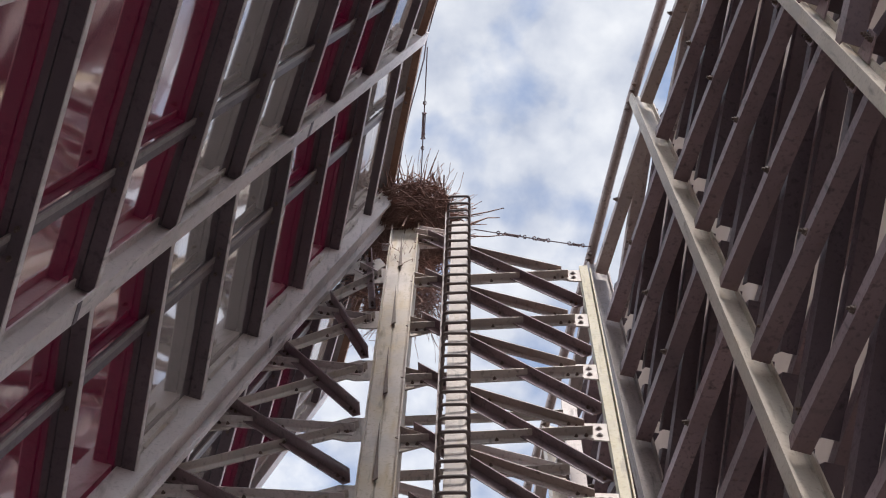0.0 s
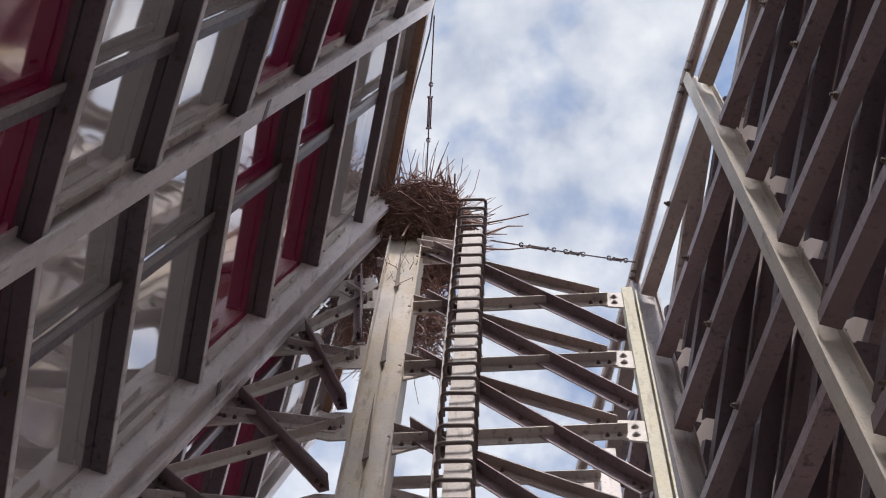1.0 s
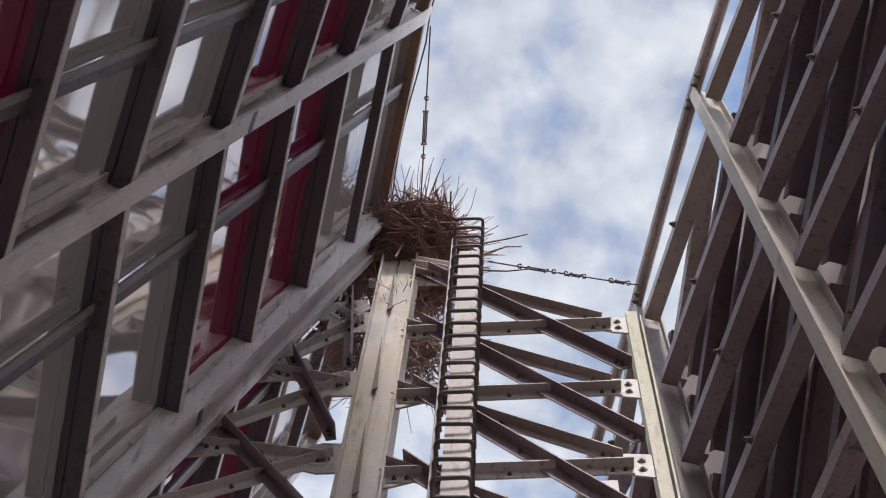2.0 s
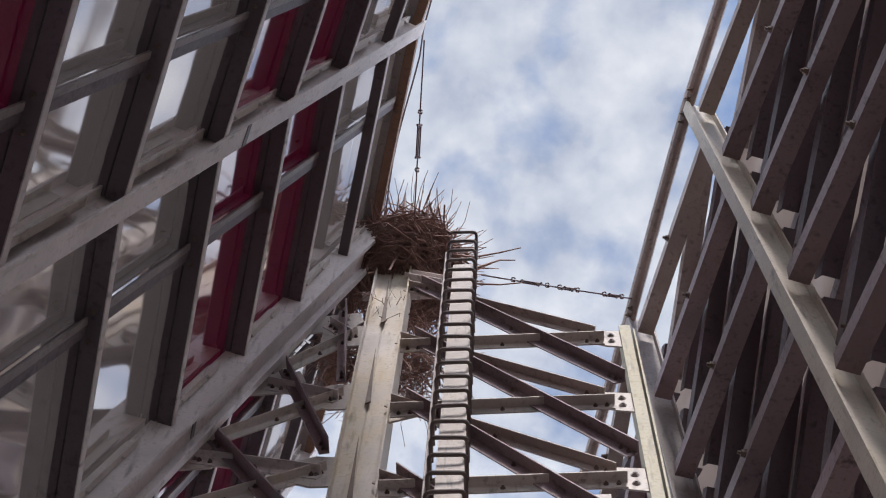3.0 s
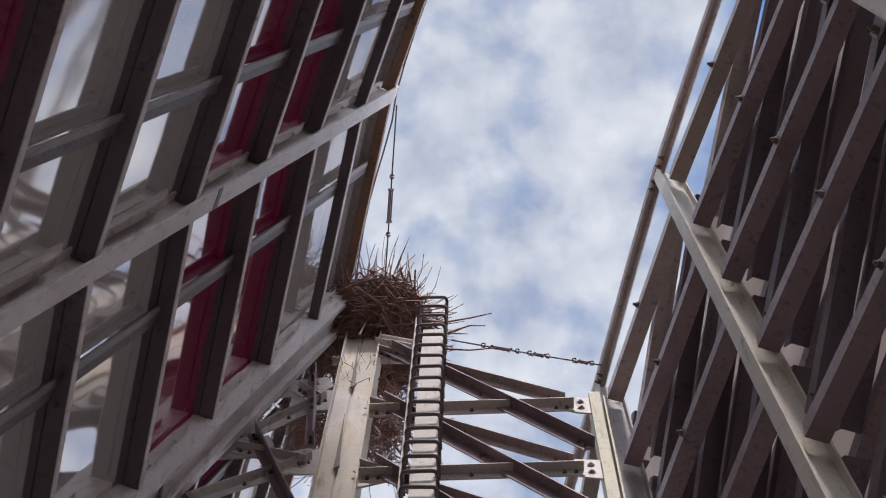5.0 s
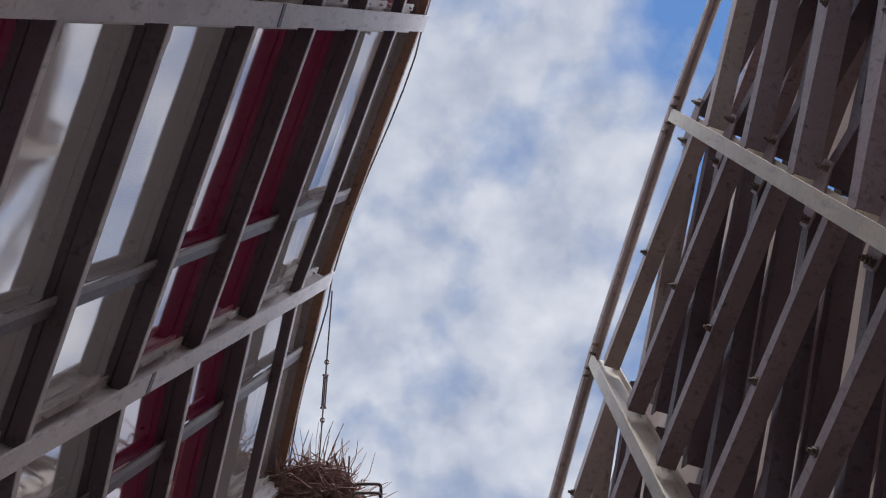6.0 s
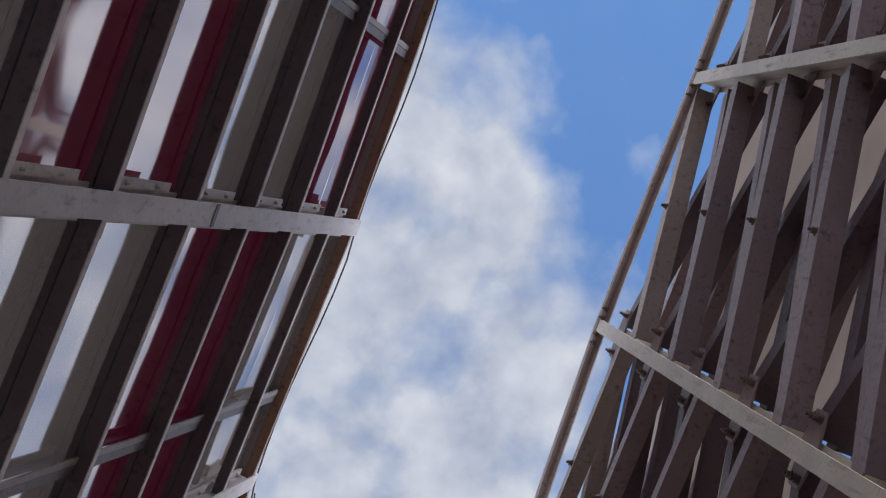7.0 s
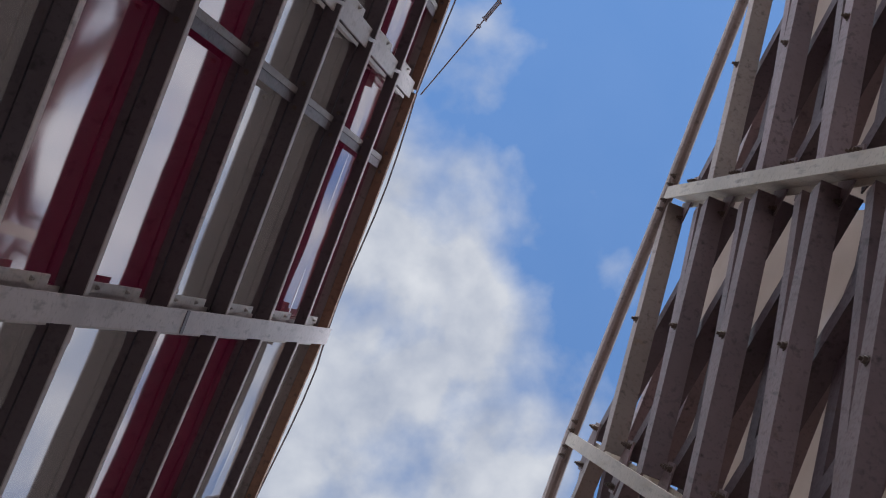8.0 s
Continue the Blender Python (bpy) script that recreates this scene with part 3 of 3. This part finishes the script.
for x, z0, dx, dz in ((-0.43, 13.55, 0.09, 0.62), (0.05, 13.95, 0.55, 0.12), (0.15, 13.4, 0.4, 0.35), (0.1, 13.3, 0.5, -0.1)):
    twig(bm, tp(x, z0, -0.05), ACROSS * dx + UP * dz, math.hypot(dx, dz), 0.011, 0.06)
part("loose_twigs", bm, TWIG, nest)
bm = bmesh.new()
low = tp(-0.40, 12.95, 0.42)
for k in range(900):
    a, q, h = rng.uniform(0, 6.283), math.sqrt(rng.uniform(0, 1)), rng.uniform(-1, 1)
    p = low + Vector((math.cos(a) * 0.42 * q, math.sin(a) * 0.26 * q, h * 0.36))
    d = Vector((rng.gauss(0, 1), rng.gauss(0, 1), rng.gauss(-0.2, 0.7)))
    twig(bm, p, d, rng.uniform(0.14, 0.36), rng.uniform(0.0035, 0.007))
for k in range(150):
    p = low + Vector((rng.uniform(-0.42, 0.45), rng.uniform(-0.2, 0.2), rng.uniform(-0.45, -0.1)))
    twig(bm, p, Vector((rng.gauss(0, 0.45), rng.gauss(0, 0.3), -1)), rng.uniform(0.25, 0.75), rng.uniform(0.003, 0.006))
part("hanging_twigs", bm, TWIG, nest)


# ---- wires ----
def wire(label, a, b, sag, buckles):
    w = thing("steel_wire", label, "wire", "guy wires")
    bm = bmesh.new()
    n = 16
    pts = [a.lerp(b, t / n) - UP * sag * 4 * (t / n) * (1 - t / n) for t in range(n + 1)]
    tube(bm, pts, 0.006, 5)
    part("strand", bm, WIRE, w)
    for t0, t1 in buckles:
        bm = bmesh.new()
        p, q = a.lerp(b, t0) - UP * sag * 4 * t0 * (1 - t0), a.lerp(b, t1) - UP * sag * 4 * t1 * (1 - t1)
        m0, m1 = p.lerp(q, 0.22), p.lerp(q, 0.78)
        side = (q - p).normalized().orthogonal() * 0.012
        tube(bm, [m0 + side, m1 + side], 0.006, 6), tube(bm, [m0 - side, m1 - side], 0.006, 6)
        for e in (m0, m1):
            tube(bm, [e - side * 1.5, e + side * 1.5], 0.010, 6)
        for e in (p, q):
            tube(bm, [e + Vector((0.016 * math.cos(x), 0.016 * math.sin(x), 0.004 * x)) for x in (0, 1, 2, 3, 4, 5, 6)], 0.006, 5)
        part("turnbuckle", bm, WIRE, w, "rusty turnbuckle with hooks")
    return w


wire("thin rusty wire with a turnbuckle tied to the nest", lp(2, 0.955, -0.12, 0.05), centre + Vector((0.06, -0.1, 0.02)), 0.01, ((0.32, 0.58),))
wire("thin rusty wire with turnbuckles from ladder to frame", tp(0.30, 13.55, 0.0), rp(2, 0.10, 0.03, -0.03), 0.01, ((0.20, 0.42), (0.50, 0.62), (0.80, 0.92)))
wire("thin rusty wire spanning between both top edges", lp(5, 0.0, -0.16, 0.03), rp(7, 0.97, 0.02, -0.03), 0.02, ((0.11, 0.16),))
# slack cable along the leaning frame's rim
cable = thing("slack_cable", "slack grey cable running along the rusty rim", "cable")
bm = bmesh.new()
pts = []
for i in range(2, 6):
    for s in range(8):
        u = s / 8
        pts.append(lp(i, u, -0.19 + 0.02 * math.sin(u * 3.14), 0.01 + 0.02 * math.sin(u * 6.28 + i)))
tube(bm, pts, 0.007, 6)
part("strand", bm, PURLIN, cable)
